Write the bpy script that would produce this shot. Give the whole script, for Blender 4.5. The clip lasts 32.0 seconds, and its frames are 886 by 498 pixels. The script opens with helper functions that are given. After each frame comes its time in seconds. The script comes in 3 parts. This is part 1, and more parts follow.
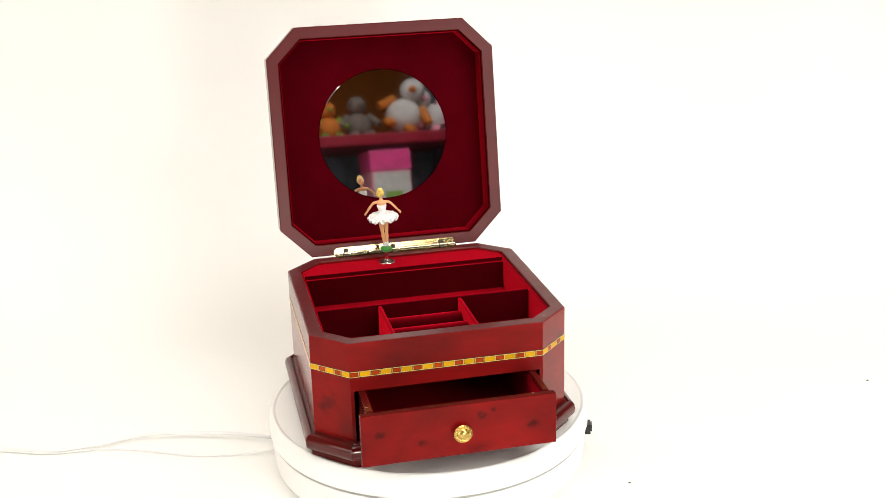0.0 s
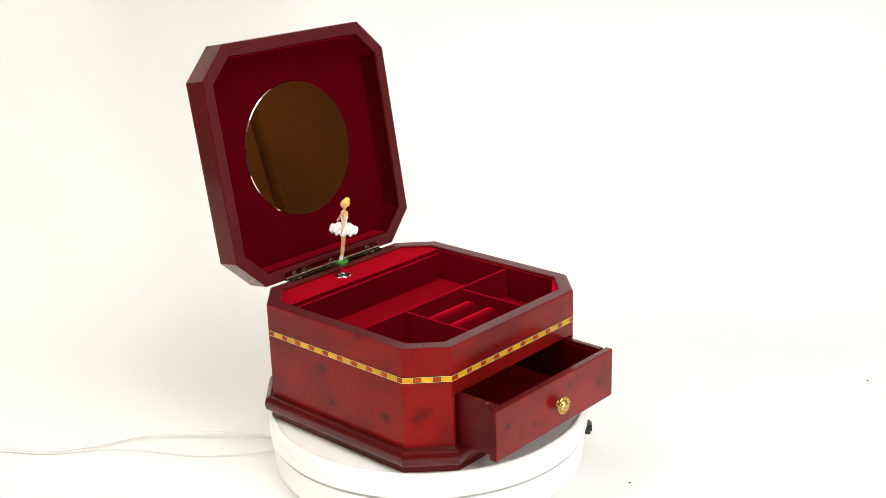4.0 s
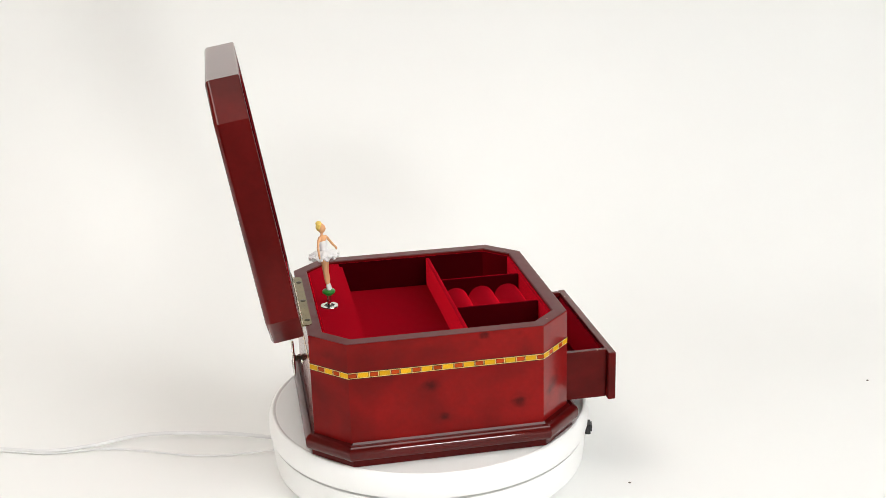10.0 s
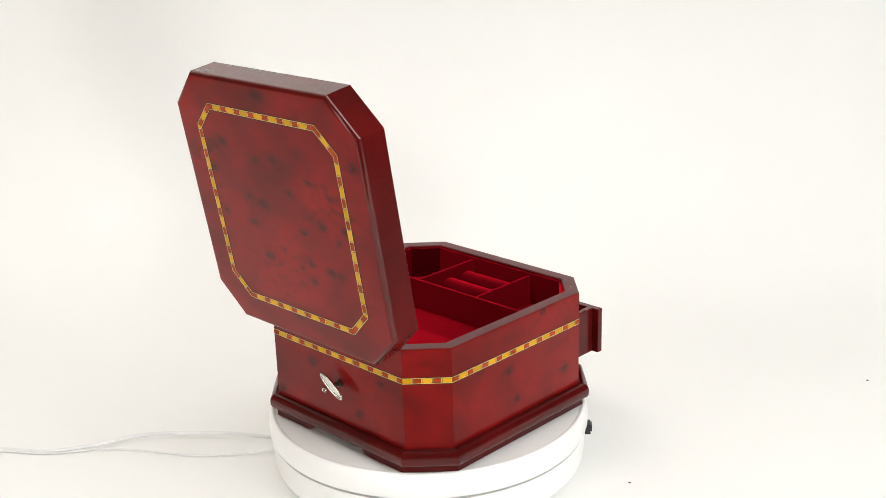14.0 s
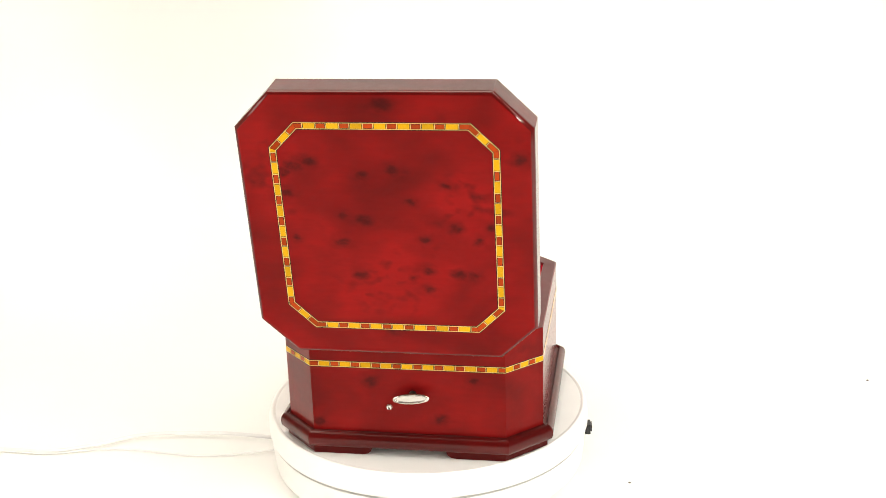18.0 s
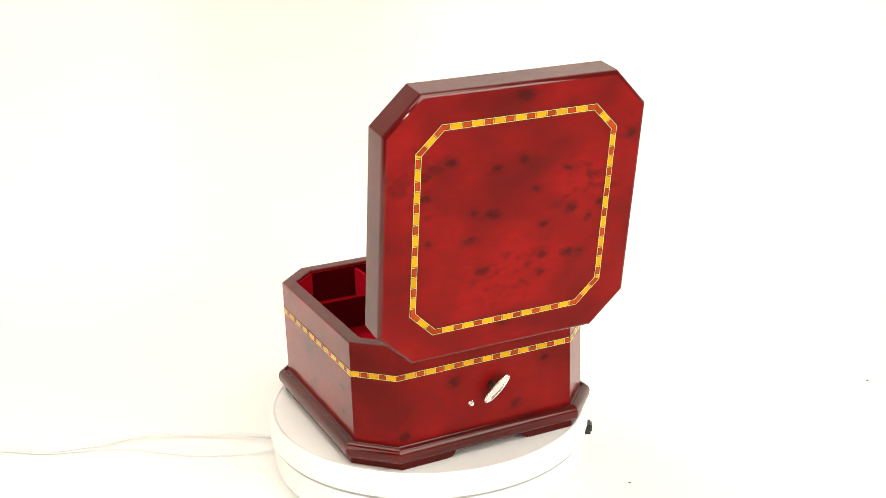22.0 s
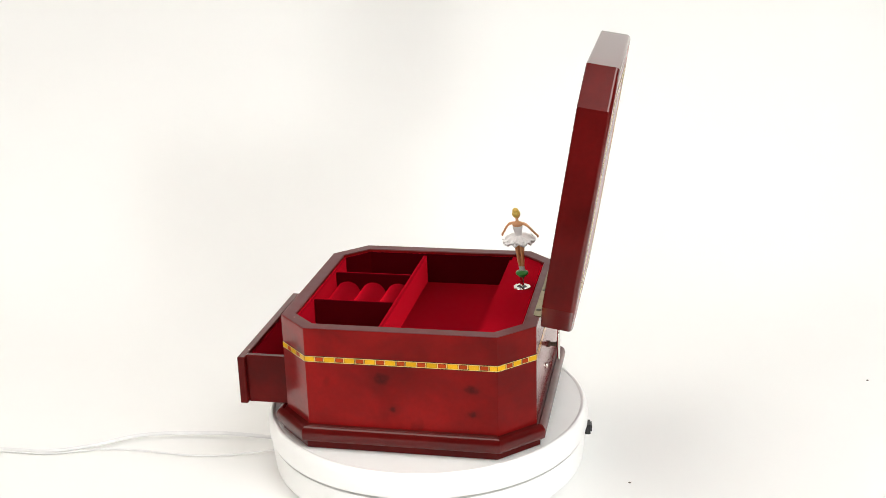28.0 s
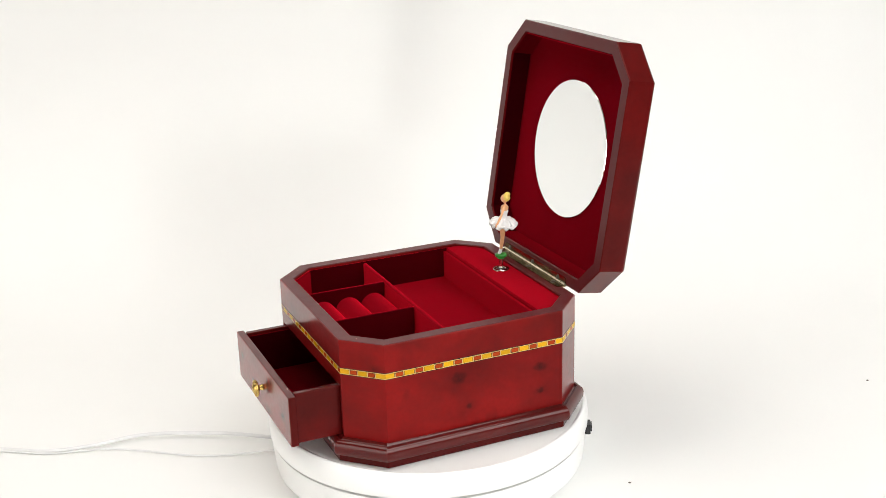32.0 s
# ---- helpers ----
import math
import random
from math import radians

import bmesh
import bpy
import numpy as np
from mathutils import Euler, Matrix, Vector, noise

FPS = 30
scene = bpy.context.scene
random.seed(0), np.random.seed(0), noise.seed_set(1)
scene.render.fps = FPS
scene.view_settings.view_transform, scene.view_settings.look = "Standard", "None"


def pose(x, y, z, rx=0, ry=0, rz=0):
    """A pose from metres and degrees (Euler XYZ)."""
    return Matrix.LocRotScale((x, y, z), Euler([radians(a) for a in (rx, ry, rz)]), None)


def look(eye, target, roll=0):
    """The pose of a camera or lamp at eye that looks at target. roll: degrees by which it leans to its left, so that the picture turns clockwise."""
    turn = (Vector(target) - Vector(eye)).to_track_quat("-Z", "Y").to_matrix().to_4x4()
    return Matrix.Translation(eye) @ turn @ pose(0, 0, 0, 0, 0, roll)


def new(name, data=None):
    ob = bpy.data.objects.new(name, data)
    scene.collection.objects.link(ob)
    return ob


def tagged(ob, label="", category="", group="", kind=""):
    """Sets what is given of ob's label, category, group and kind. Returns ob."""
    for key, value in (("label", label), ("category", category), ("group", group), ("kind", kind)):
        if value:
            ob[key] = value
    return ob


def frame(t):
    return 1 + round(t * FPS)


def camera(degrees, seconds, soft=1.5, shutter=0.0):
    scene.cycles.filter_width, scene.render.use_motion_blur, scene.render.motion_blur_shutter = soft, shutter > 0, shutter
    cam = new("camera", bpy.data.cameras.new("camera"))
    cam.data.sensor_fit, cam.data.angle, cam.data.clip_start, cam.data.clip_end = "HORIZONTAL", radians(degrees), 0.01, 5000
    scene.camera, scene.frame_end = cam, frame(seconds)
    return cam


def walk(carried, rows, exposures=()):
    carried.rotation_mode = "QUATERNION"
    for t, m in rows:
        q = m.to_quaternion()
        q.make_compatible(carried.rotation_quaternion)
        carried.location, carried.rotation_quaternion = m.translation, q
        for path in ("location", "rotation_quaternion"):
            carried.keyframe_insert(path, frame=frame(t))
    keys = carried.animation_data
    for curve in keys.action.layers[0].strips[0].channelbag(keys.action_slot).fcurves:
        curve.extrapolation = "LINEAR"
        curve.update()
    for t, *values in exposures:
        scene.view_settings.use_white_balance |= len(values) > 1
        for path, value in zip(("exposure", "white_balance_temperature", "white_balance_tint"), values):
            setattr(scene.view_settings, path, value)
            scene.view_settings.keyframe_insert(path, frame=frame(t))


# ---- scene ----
# ---- camera: it stands still ----
cam = camera(40.46, 32.0, soft=0.6)
CAM = Matrix.Translation((0, -0.76136, 0.36463)) @ pose(0, 0, 0, 0, 0, -1.0365) @ pose(0, 0, 0, 90 - 18.581, 0, 0) @ pose(0, 0, 0, 0, 0, -1.6555)
walk(cam, [(0, CAM), (32, CAM)], exposures=[(0, -0.10, 6950, 10), (3, -0.14, 6850, 10), (6, -0.24, 6560, 10), (9, -0.38, 6530, 10), (13, -0.40, 6530, 10), (17, -0.06, 7080, 10), (19, 0.03, 7220, 10), (22, 0.01, 7280, 10), (25, -0.09, 7100, 10), (28, -0.26, 6560, 10), (30, -0.31, 6530, 10), (32, -0.30, 6530, 10)])

TURN0, TURN = 11.3595, 8.78659          # the platter: degrees at the start, degrees a second
SPIN0, SPIN = 168.4, 196.1             # the dancer, in the box's space
OX, OY = -0.00283, 0.00093             # the box stands a little off the axis
GROUND = -0.040

# ---- light ----
world = bpy.data.worlds.new("world")
scene.world = world
world.use_nodes = True
world.node_tree.nodes["Background"].inputs[0].default_value = (1.0, 0.97, 0.93, 1)
world.node_tree.nodes["Background"].inputs[1].default_value = 0.02


def area_lamp(name, eye, target, w, h, watts, colour):
    data = bpy.data.lights.new(name, "AREA")
    data.shape, data.size, data.size_y, data.energy, data.color = "RECTANGLE", w, h, watts, colour
    ob = new(name, data)
    ob.matrix_world = look(eye, target)
    return ob


SOFT_R, SOFT_L, AIM = Vector((0.70, -0.73, 0.49)), Vector((-0.80, -0.62, 0.30)), Vector((0, 0, 0.10))
area_lamp("softbox_light", SOFT_R, AIM, 0.45, 0.62, 3.7, (0.97, 1.0, 0.98))
area_lamp("softbox_light", SOFT_L, AIM, 0.45, 0.62, 0.40, (1.0, 0.94, 0.86))
LED = Vector((0.52, -1.60, 0.055))
area_lamp("led_panel_light", LED, AIM, 0.24, 0.18, 8.3, (0.98, 1.0, 0.98))
CEILING_LAMPS = ((-0.55, -0.12), (0.62, -0.85))
area_lamp("ceiling_light_glow", (*CEILING_LAMPS[0], 1.62), (*CEILING_LAMPS[0], 0), 0.95, 0.95, 6.6, (1.0, 0.93, 0.83))
area_lamp("ceiling_light_glow", (*CEILING_LAMPS[1], 1.62), (*CEILING_LAMPS[1], 0), 0.95, 0.95, 12.5, (0.95, 0.985, 0.985))


# ---- materials ----
def material(name, rough=0.5, metal=0.0, coat=0.0, coat_rough=0.1, sheen=0.0):
    m = bpy.data.materials.new(name)
    m.use_nodes = True
    b = m.node_tree.nodes["Principled BSDF"]
    b.inputs["Roughness"].default_value = rough
    b.inputs["Metallic"].default_value = metal
    b.inputs["Coat Weight"].default_value = coat
    b.inputs["Coat Roughness"].default_value = coat_rough
    b.inputs["Sheen Weight"].default_value = sheen
    return m, m.node_tree, b


def node(tree, kind, **values):
    n = tree.nodes.new(kind)
    for k, v in values.items():
        n.inputs[k.replace("_", " ")].default_value = v
    return n


def coords(tree, scale=(1, 1, 1), shift=(0, 0, 0)):
    c = tree.nodes.new("ShaderNodeTexCoord")
    m = node(tree, "ShaderNodeMapping", Scale=scale, Location=shift)
    tree.links.new(c.outputs["Object"], m.inputs["Vector"])
    return m.outputs["Vector"]


def noise_of(tree, vec, scale, detail=3.0, rough=0.55, distort=0.0):
    n = node(tree, "ShaderNodeTexNoise", Scale=scale, Detail=detail, Roughness=rough, Distortion=distort)
    tree.links.new(vec, n.inputs["Vector"])
    return n.outputs["Fac"]


def ramp_of(tree, fac, *stops):
    r = tree.nodes.new("ShaderNodeValToRGB")
    e = r.color_ramp.elements
    while len(e) < len(stops):
        e.new(0.5)
    for el, (at, col) in zip(e, stops):
        el.position, el.color = at, (*col, 1) if len(col) == 3 else col
    tree.links.new(fac, r.inputs["Fac"])
    return r.outputs["Color"]


def mix_of(tree, fac, a, b, kind="MIX"):
    m = tree.nodes.new("ShaderNodeMix")
    m.data_type, m.blend_type = "RGBA", kind
    for sock, v in ((m.inputs[0], fac), (m.inputs[6], a), (m.inputs[7], b)):
        if hasattr(v, "is_output"):
            tree.links.new(v, sock)
        else:
            sock.default_value = v if isinstance(v, (int, float)) else (*v, 1)
    return m.outputs[2]


def bump_of(tree, b, height, strength=0.2, distance=0.0005):
    n = node(tree, "ShaderNodeBump", Strength=strength, Distance=distance)
    tree.links.new(height, n.inputs["Height"])
    tree.links.new(n.outputs["Normal"], b.inputs["Normal"])


def grey(v):
    return (v, v, v)


def burl_wood(name, light, dark, spot, knots=(), spots=0.56, gloss=0.24, squash=(1, 1, 1.35), polish=0.13, fleck=0.35, edge=1.0):
    """Red-stained burl veneer under satin lacquer: cloudy figure, a few dark knots (place and size in millimetres)."""
    m, t, b = material(name, 0.42, 0, 1.0, polish)
    b.inputs["Specular IOR Level"].default_value = 0.09
    b.inputs["Specular Tint"].default_value = (1.0, 0.50, 0.38, 1)
    b.inputs["Coat IOR"].default_value = 1.85
    facing = node(t, "ShaderNodeLayerWeight", Blend=0.5)
    t.links.new(ramp_of(t, facing.outputs["Facing"], (0.34, grey(gloss)), (0.74, grey(edge))), b.inputs["Coat Weight"])
    v = coords(t, (1, 1.25, 1.5))
    cloud = ramp_of(t, noise_of(t, v, 20, 2.5, 0.5, 0.4), (0.30, dark), (0.66, light))
    streak = ramp_of(t, noise_of(t, coords(t, (25, 110, 110)), 3.0, 4), (0.35, grey(0.91)), (0.65, grey(1.0)))
    col = mix_of(t, 1.0, cloud, streak, "MULTIPLY")
    group = ramp_of(t, noise_of(t, v, 21, 2, 0.5), (spots, grey(0)), (spots + 0.12, grey(1)))
    eyes = ramp_of(t, noise_of(t, coords(t, (1, 1.3, 1.5), (3, 1, 2)), 150 * fleck + 15, 1.5, 0.5, 0.2), (0.48, grey(0)), (0.78 - 0.18 * fleck, grey(0.80)))
    both = mix_of(t, 1.0, group, eyes, "MULTIPLY")
    if knots:
        raw = coords(t, tuple(1000 * q for q in squash))
        wobble = node(t, "ShaderNodeTexNoise", Scale=0.13, Detail=2.0, Roughness=0.5)
        t.links.new(raw, wobble.inputs["Vector"])
        shift = t.nodes.new("ShaderNodeVectorMath")
        shift.operation = "MULTIPLY_ADD"
        shift.inputs[1].default_value, shift.inputs[2].default_value = (7, 6, 6), (-3.5, -3, -3)
        t.links.new(wobble.outputs["Color"], shift.inputs[0])
        add = t.nodes.new("ShaderNodeVectorMath")
        t.links.new(raw, add.inputs[0])
        t.links.new(shift.outputs[0], add.inputs[1])
        pits = ramp_of(t, noise_of(t, coords(t, tuple(q * 1.0 for q in squash), (5, 2, 7)), 120, 1.0, 0.5, 0.2), (0.38, grey(0)), (0.74, grey(1)))
        for x, y, z, r in knots:
            far = t.nodes.new("ShaderNodeVectorMath")
            far.operation = "DISTANCE"
            far.inputs[1].default_value = (x * squash[0], y * squash[1], z * squash[2])
            t.links.new(add.outputs[0], far.inputs[0])
            core = node(t, "ShaderNodeMapRange", From_Min=r * 1.9, From_Max=r * 0.3, To_Min=0.0, To_Max=0.86)
            halo = node(t, "ShaderNodeMapRange", From_Min=r * 3.4, From_Max=r * 0.7, To_Min=0.0, To_Max=fleck)
            for ring in (core, halo):
                ring.interpolation_type = "SMOOTHSTEP"
                t.links.new(far.outputs["Value"], ring.inputs["Value"])
            around = mix_of(t, 1.0, halo.outputs[0], pits, "MULTIPLY")
            both = mix_of(t, 1.0, both, mix_of(t, 1.0, core.outputs[0], around, "LIGHTEN"), "LIGHTEN")
        grain = ramp_of(t, noise_of(t, coords(t, (1, 1.6, 1.6)), 260, 3), (0.3, grey(0.62)), (0.6, grey(1)))
        both = mix_of(t, 1.0, both, grain, "MULTIPLY")
    col = mix_of(t, both, col, spot)
    t.links.new(col, b.inputs["Base Color"])
    rough = ramp_of(t, noise_of(t, coords(t), 300, 3), (0.3, grey(0.40)), (0.7, grey(0.45)))
    t.links.new(rough, b.inputs["Roughness"])
    return m


BODY_KNOTS = ((82.5, -12, 50, 4.0), (82.5, -5, 29, 2.2), (82.5, 45, 46, 3.6), (82.5, 45, 29, 2.4), (-82.5, 10, 49, 4.2), (-82.5, 3, 27, 2.7), (-82.5, -23, 79, 2.7),
              (-82.5, -45, 32, 3.8), (23, 82.5, 50, 4.1), (-42, 82.5, 53, 2.4), (57, 82.5, 21, 3.6), (-21, 82.5, 26, 4.2), (13, -116, 40, 2.6), (20, -116, 43, 1.7),
              (45, -116, 30, 3.0), (-24, -116, 27, 2.0), (-50, -116, 35, 2.6))
LID_KNOTS = ((-1, 158, 20, 5.0), (52, 122, 20, 4.0), (42, 125, 20, 3.2), (58, 105, 20, 3.0), (13, 117, 20, 2.8), (-5, 120, 20, 3.2), (-35, 111, 20, 2.8), (-14, 101, 20, 2.5),
             (25, 92, 20, 2.4), (14, 89, 20, 3.4), (27, 75, 20, 3.1), (55, 77, 20, 2.0), (-20, 78, 20, 2.5), (-38, 85, 20, 3.6), (-51, 77, 20, 2.8), (-58, 86, 20, 2.6))
LID_KNOTS += ((-21, 58, 20, 3.2), (-20, 46, 20, 2.8), (-39, 56, 20, 3.3), (-47, 55, 20, 2.6), (19, 54, 20, 3.6), (-75, 127, 20, 3.6), (1, 17, 20, 4.0))
WOOD = burl_wood("burl_wood", (0.235, 0.0058, 0.0062), (0.115, 0.0034, 0.0036), (0.030, 0.0020, 0.0022), BODY_KNOTS, 0.62, 0.06, (1, 1, 1.35), 0.15, 0.35, 0.75)
WOOD_LID = burl_wood("burl_wood_lid", (0.270, 0.0055, 0.0062), (0.120, 0.0028, 0.0032), (0.036, 0.0020, 0.0022), LID_KNOTS, 0.585, 0.06, (0.85, 1.25, 1), 0.16, 0.55, 0.62)
# the burl wood again, with the shade of side faces put into its colour
SHADED_WOOD = burl_wood("shaded_side_wood", (0.110, 0.0042, 0.0046), (0.060, 0.0028, 0.0030), (0.02, 0.003, 0.003), (), 0.85, 0.06, (1, 1, 1.35), 0.13, 0.35, 0.80)
WOOD_DARK = burl_wood("stained_edge_wood", (0.090, 0.0028, 0.0031), (0.052, 0.0022, 0.0025), (0.02, 0.002, 0.002), (), 0.80, 0.28, (1, 1, 1), 0.05, 0.3, 0.60)
# polished roundover; the dark room it mirrors is put into a darker base colour
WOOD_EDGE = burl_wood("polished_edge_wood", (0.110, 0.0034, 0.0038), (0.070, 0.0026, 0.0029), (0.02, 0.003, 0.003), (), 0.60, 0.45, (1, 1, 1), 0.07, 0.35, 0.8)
WOOD_FOOT = burl_wood("dark_foot_wood", (0.085, 0.0028, 0.0031), (0.050, 0.0022, 0.0024), (0.02, 0.002, 0.002), (), 0.60, 0.10, (1, 1, 1), 0.16)


def velvet(name, col, nap=0.8, spread=0.55, pile=1.0):
    m, t, b = material(name, 1.0, 0, 0, 0.1, nap)
    b.inputs["Sheen Roughness"].default_value = spread
    b.inputs["Sheen Tint"].default_value = (1.0 * pile, 0.010 * pile, 0.034 * pile, 1)
    b.inputs["Specular IOR Level"].default_value = 0.0
    v = coords(t)
    c = ramp_of(t, noise_of(t, v, 45, 4, 0.6), (0.3, tuple(x * 0.82 for x in col)), (0.7, tuple(x * 1.12 for x in col)))
    t.links.new(c, b.inputs["Base Color"])
    bump_of(t, b, noise_of(t, v, 1600, 2), 0.25)
    return m


VELVET = velvet("red_velvet", (0.010, 0.0003, 0.0010), 1.0, 0.50, 1.75)
# the same velvet darkened: shade inside drawer and lid edge painted into the colour
VELVET_SHADED = velvet("shaded_red_velvet", (0.007, 0.0003, 0.0009), 1.0, 0.50, 0.9)
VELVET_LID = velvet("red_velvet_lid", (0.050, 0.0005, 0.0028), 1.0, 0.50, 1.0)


def plain(name, col, rough=0.5, metal=0.0, coat=0.0, vary=0.08, scale=60, bump=0.05):
    m, t, b = material(name, rough, metal, coat)
    v = coords(t)
    lo, hi = (tuple(max(0, x * (1 + s * vary)) for x in col) for s in (-1, 1))
    t.links.new(ramp_of(t, noise_of(t, v, scale, 4), (0.3, lo), (0.7, hi)), b.inputs["Base Color"])
    t.links.new(ramp_of(t, noise_of(t, v, scale * 4, 3), (0.3, grey(rough * 0.85)), (0.7, grey(min(1, rough * 1.15)))), b.inputs["Roughness"])
    if bump:
        bump_of(t, b, noise_of(t, v, scale * 12, 2), bump)
    return m


def varied(name, col, rough, vary):
    """A colour that differs a little from piece to piece."""
    m, t, b = material(name, rough, 0, 1.0, 0.10)
    b.inputs["Specular IOR Level"].default_value = 0.0
    facing = node(t, "ShaderNodeLayerWeight", Blend=0.5)
    t.links.new(ramp_of(t, facing.outputs["Facing"], (0.25, grey(0.2)), (0.75, grey(1.0))), b.inputs["Coat Weight"])
    info = t.nodes.new("ShaderNodeObjectInfo")
    lo, hi = (tuple(x * (1 + s * vary) for x in col) for s in (-1, 1))
    c = ramp_of(t, info.outputs["Random"], (0.0, lo), (1.0, hi))
    grain = ramp_of(t, noise_of(t, coords(t, (400, 60, 60)), 8, 3), (0.3, grey(0.8)), (0.7, grey(1.05)))
    t.links.new(mix_of(t, 1.0, c, grain, "MULTIPLY"), b.inputs["Base Color"])
    return m


RIM_WOOD = plain("rim_wood", (0.098, 0.0100, 0.0120), 0.36, 0, 0.0, 0.10, 30, 0)
RIM_WOOD.node_tree.nodes["Principled BSDF"].inputs["Specular IOR Level"].default_value = 0.27
INLAY_YELLOW = varied("yellow_inlay", (0.72, 0.385, 0.012), 0.4, 0.14)
INLAY_RED = varied("orange_inlay", (0.44, 0.048, 0.008), 0.4, 0.22)
INLAY_CREAM = plain("cream_inlay", (0.78, 0.54, 0.17), 0.4, 0, 0.1)
INLAY_DARK = plain("dark_inlay", (0.012, 0.007, 0.004), 0.6, 0, 0.0)
INLAY_DARK.node_tree.nodes["Principled BSDF"].inputs["Specular IOR Level"].default_value = 0.15
BRASS = plain("aged_brass", (0.20, 0.155, 0.070), 0.16, 1.0, 0, 0.14, 120, 0)
BARE_WOOD = plain("bare_chipped_wood", (0.32, 0.15, 0.13), 0.6, 0, 0, 0.1, 400, 0)
KNUCKLE = plain("pale_knuckle_brass", (0.62, 0.56, 0.42), 0.20, 1.0, 0, 0.10, 160, 0)
BRASS_KNOB = plain("knob_brass", (0.62, 0.43, 0.13), 0.28, 1.0, 0, 0.12, 180)
STEEL = plain("polished_steel", (0.72, 0.70, 0.66), 0.18, 1.0, 0, 0.06, 200)
STEEL_DARK = plain("dark_screw_steel", (0.09, 0.08, 0.06), 0.4, 0.8, 0, 0.2, 300)
WHITE_PLASTIC = plain("white_plastic", (0.91, 0.91, 0.90), 0.35, 0, 0, 0.015, 30, 0.02)
WHITE_CABLE = plain("white_cable_rubber", (0.75, 0.75, 0.75), 0.45, 0, 0, 0.03, 80)
BLACK_PLASTIC = plain("black_plastic", (0.012, 0.012, 0.013), 0.4, 0, 0, 0.2, 200)
PAPER = plain("white_backdrop_paper", (0.872, 0.872, 0.860), 0.85, 0, 0, 0.012, 5, 0.02)
SKIN = plain("painted_skin", (0.82, 0.42, 0.20), 0.5, 0, 0, 0.06, 250, 0)
TULLE = plain("white_painted_resin", (0.84, 0.82, 0.82), 0.55, 0, 0, 0.04, 300)
BLOND = plain("painted_blond_hair", (0.85, 0.60, 0.13), 0.5, 0, 0, 0.18, 500)
GREEN = plain("green_plastic", (0.020, 0.23, 0.022), 0.35, 0, 0, 0.15, 300)
MIRROR = material("mirror_glass", 0.026, 1.0)[0]
MIRROR.node_tree.nodes["Principled BSDF"].inputs["Base Color"].default_value = (0.90, 0.91, 0.91, 1)
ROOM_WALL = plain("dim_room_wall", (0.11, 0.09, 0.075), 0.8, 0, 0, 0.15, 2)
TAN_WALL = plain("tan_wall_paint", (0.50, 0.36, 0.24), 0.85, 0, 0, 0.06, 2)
ROOM_CEIL = plain("white_ceiling_paint", (0.80, 0.79, 0.77), 0.9, 0, 0, 0.02, 3)
ROOM_FLOOR = plain("brown_floor_boards", (0.13, 0.075, 0.04), 0.5, 0, 0, 0.3, 4)
TABLE_WOOD = plain("light_table_wood", (0.55, 0.33, 0.17), 0.45, 0, 0, 0.12, 10)
YELLOW_BAND = plain("yellow_band_paint", (0.92, 0.56, 0.006), 0.7, 0, 0, 0.05, 20)
CABINET = plain("brown_cabinet_wood", (0.125, 0.036, 0.004), 0.8, 0, 0.0, 0.2, 6)
for _m in (CABINET, YELLOW_BAND):
    _m.node_tree.nodes["Principled BSDF"].inputs["Specular IOR Level"].default_value = 0.1
NAVY = plain("dark_blue_shelf_paint", (0.090, 0.140, 0.215), 0.5, 0, 0, 0.5, 14)
RED_PAINT = plain("red_shelf_paint", (0.28, 0.01, 0.03), 0.4, 0, 0, 0.1, 8)
ORANGE = plain("orange_felt", (0.55, 0.16, 0.02), 0.8, 0, 0, 0.2, 40)
YELLOW = plain("yellow_paint", (0.85, 0.52, 0.008), 0.5, 0, 0, 0.1, 20)
PINK = plain("pink_card", (0.72, 0.06, 0.26), 0.5, 0, 0, 0.15, 30)
PALE_PINK = plain("pale_pink_card", (0.78, 0.30, 0.42), 0.5, 0, 0, 0.2, 30)
PLUSH = plain("white_plush", (0.55, 0.54, 0.56), 0.95, 0, 0, 0.12, 60)
LEAF = plain("green_felt", (0.16, 0.30, 0.04), 0.9, 0, 0, 0.2, 40)
GREYTOY = plain("grey_plush", (0.16, 0.13, 0.12), 0.95, 0, 0, 0.25, 40)


def glowing(name, strength):
    m, _, b = material(name, 0.8)
    b.inputs["Emission Color"].default_value = (1, 0.98, 0.95, 1)
    b.inputs["Emission Strength"].default_value = strength
    return m


DIFFUSER = glowing("glowing_diffuser", 2.6)
SOFT_DIFFUSER = glowing("soft_glowing_diffuser", 1.35)


# ---- mesh helpers ----
def finish(name, bm, mats, smooth=None):
    mesh = bpy.data.meshes.new(name)
    bmesh.ops.recalc_face_normals(bm, faces=bm.faces)
    if smooth is not None:
        for f in bm.faces:
            f.smooth = True
        lim = radians(smooth)
        for e in bm.edges:
            e.smooth = len(e.link_faces) == 2 and e.calc_face_angle(0) < lim
    bm.to_mesh(mesh)
    bm.free()
    for m in mats if isinstance(mats, (list, tuple)) else [mats]:
        mesh.materials.append(m)
    return mesh


def rim_faces(bm, z, side):
    """Gives the flat rim at height z the second material."""
    bm.normal_update()
    for f in bm.faces:
        if abs(f.normal.z) > 0.6 and all(abs(v.co.z - z) < 0.0009 for v in f.verts):
            f.material_index = side
    return bm


def part(name, bm, mats, parent=None, label="", smooth=None, weighted=False):
    ob = new(name, finish(name, bm, mats, smooth) if isinstance(bm, bmesh.types.BMesh) else bm)
    ob.parent = parent
    if weighted:
        mod = ob.modifiers.new("normals", "WEIGHTED_NORMAL")
        mod.keep_sharp, mod.weight = True, 100
    return tagged(ob, label)


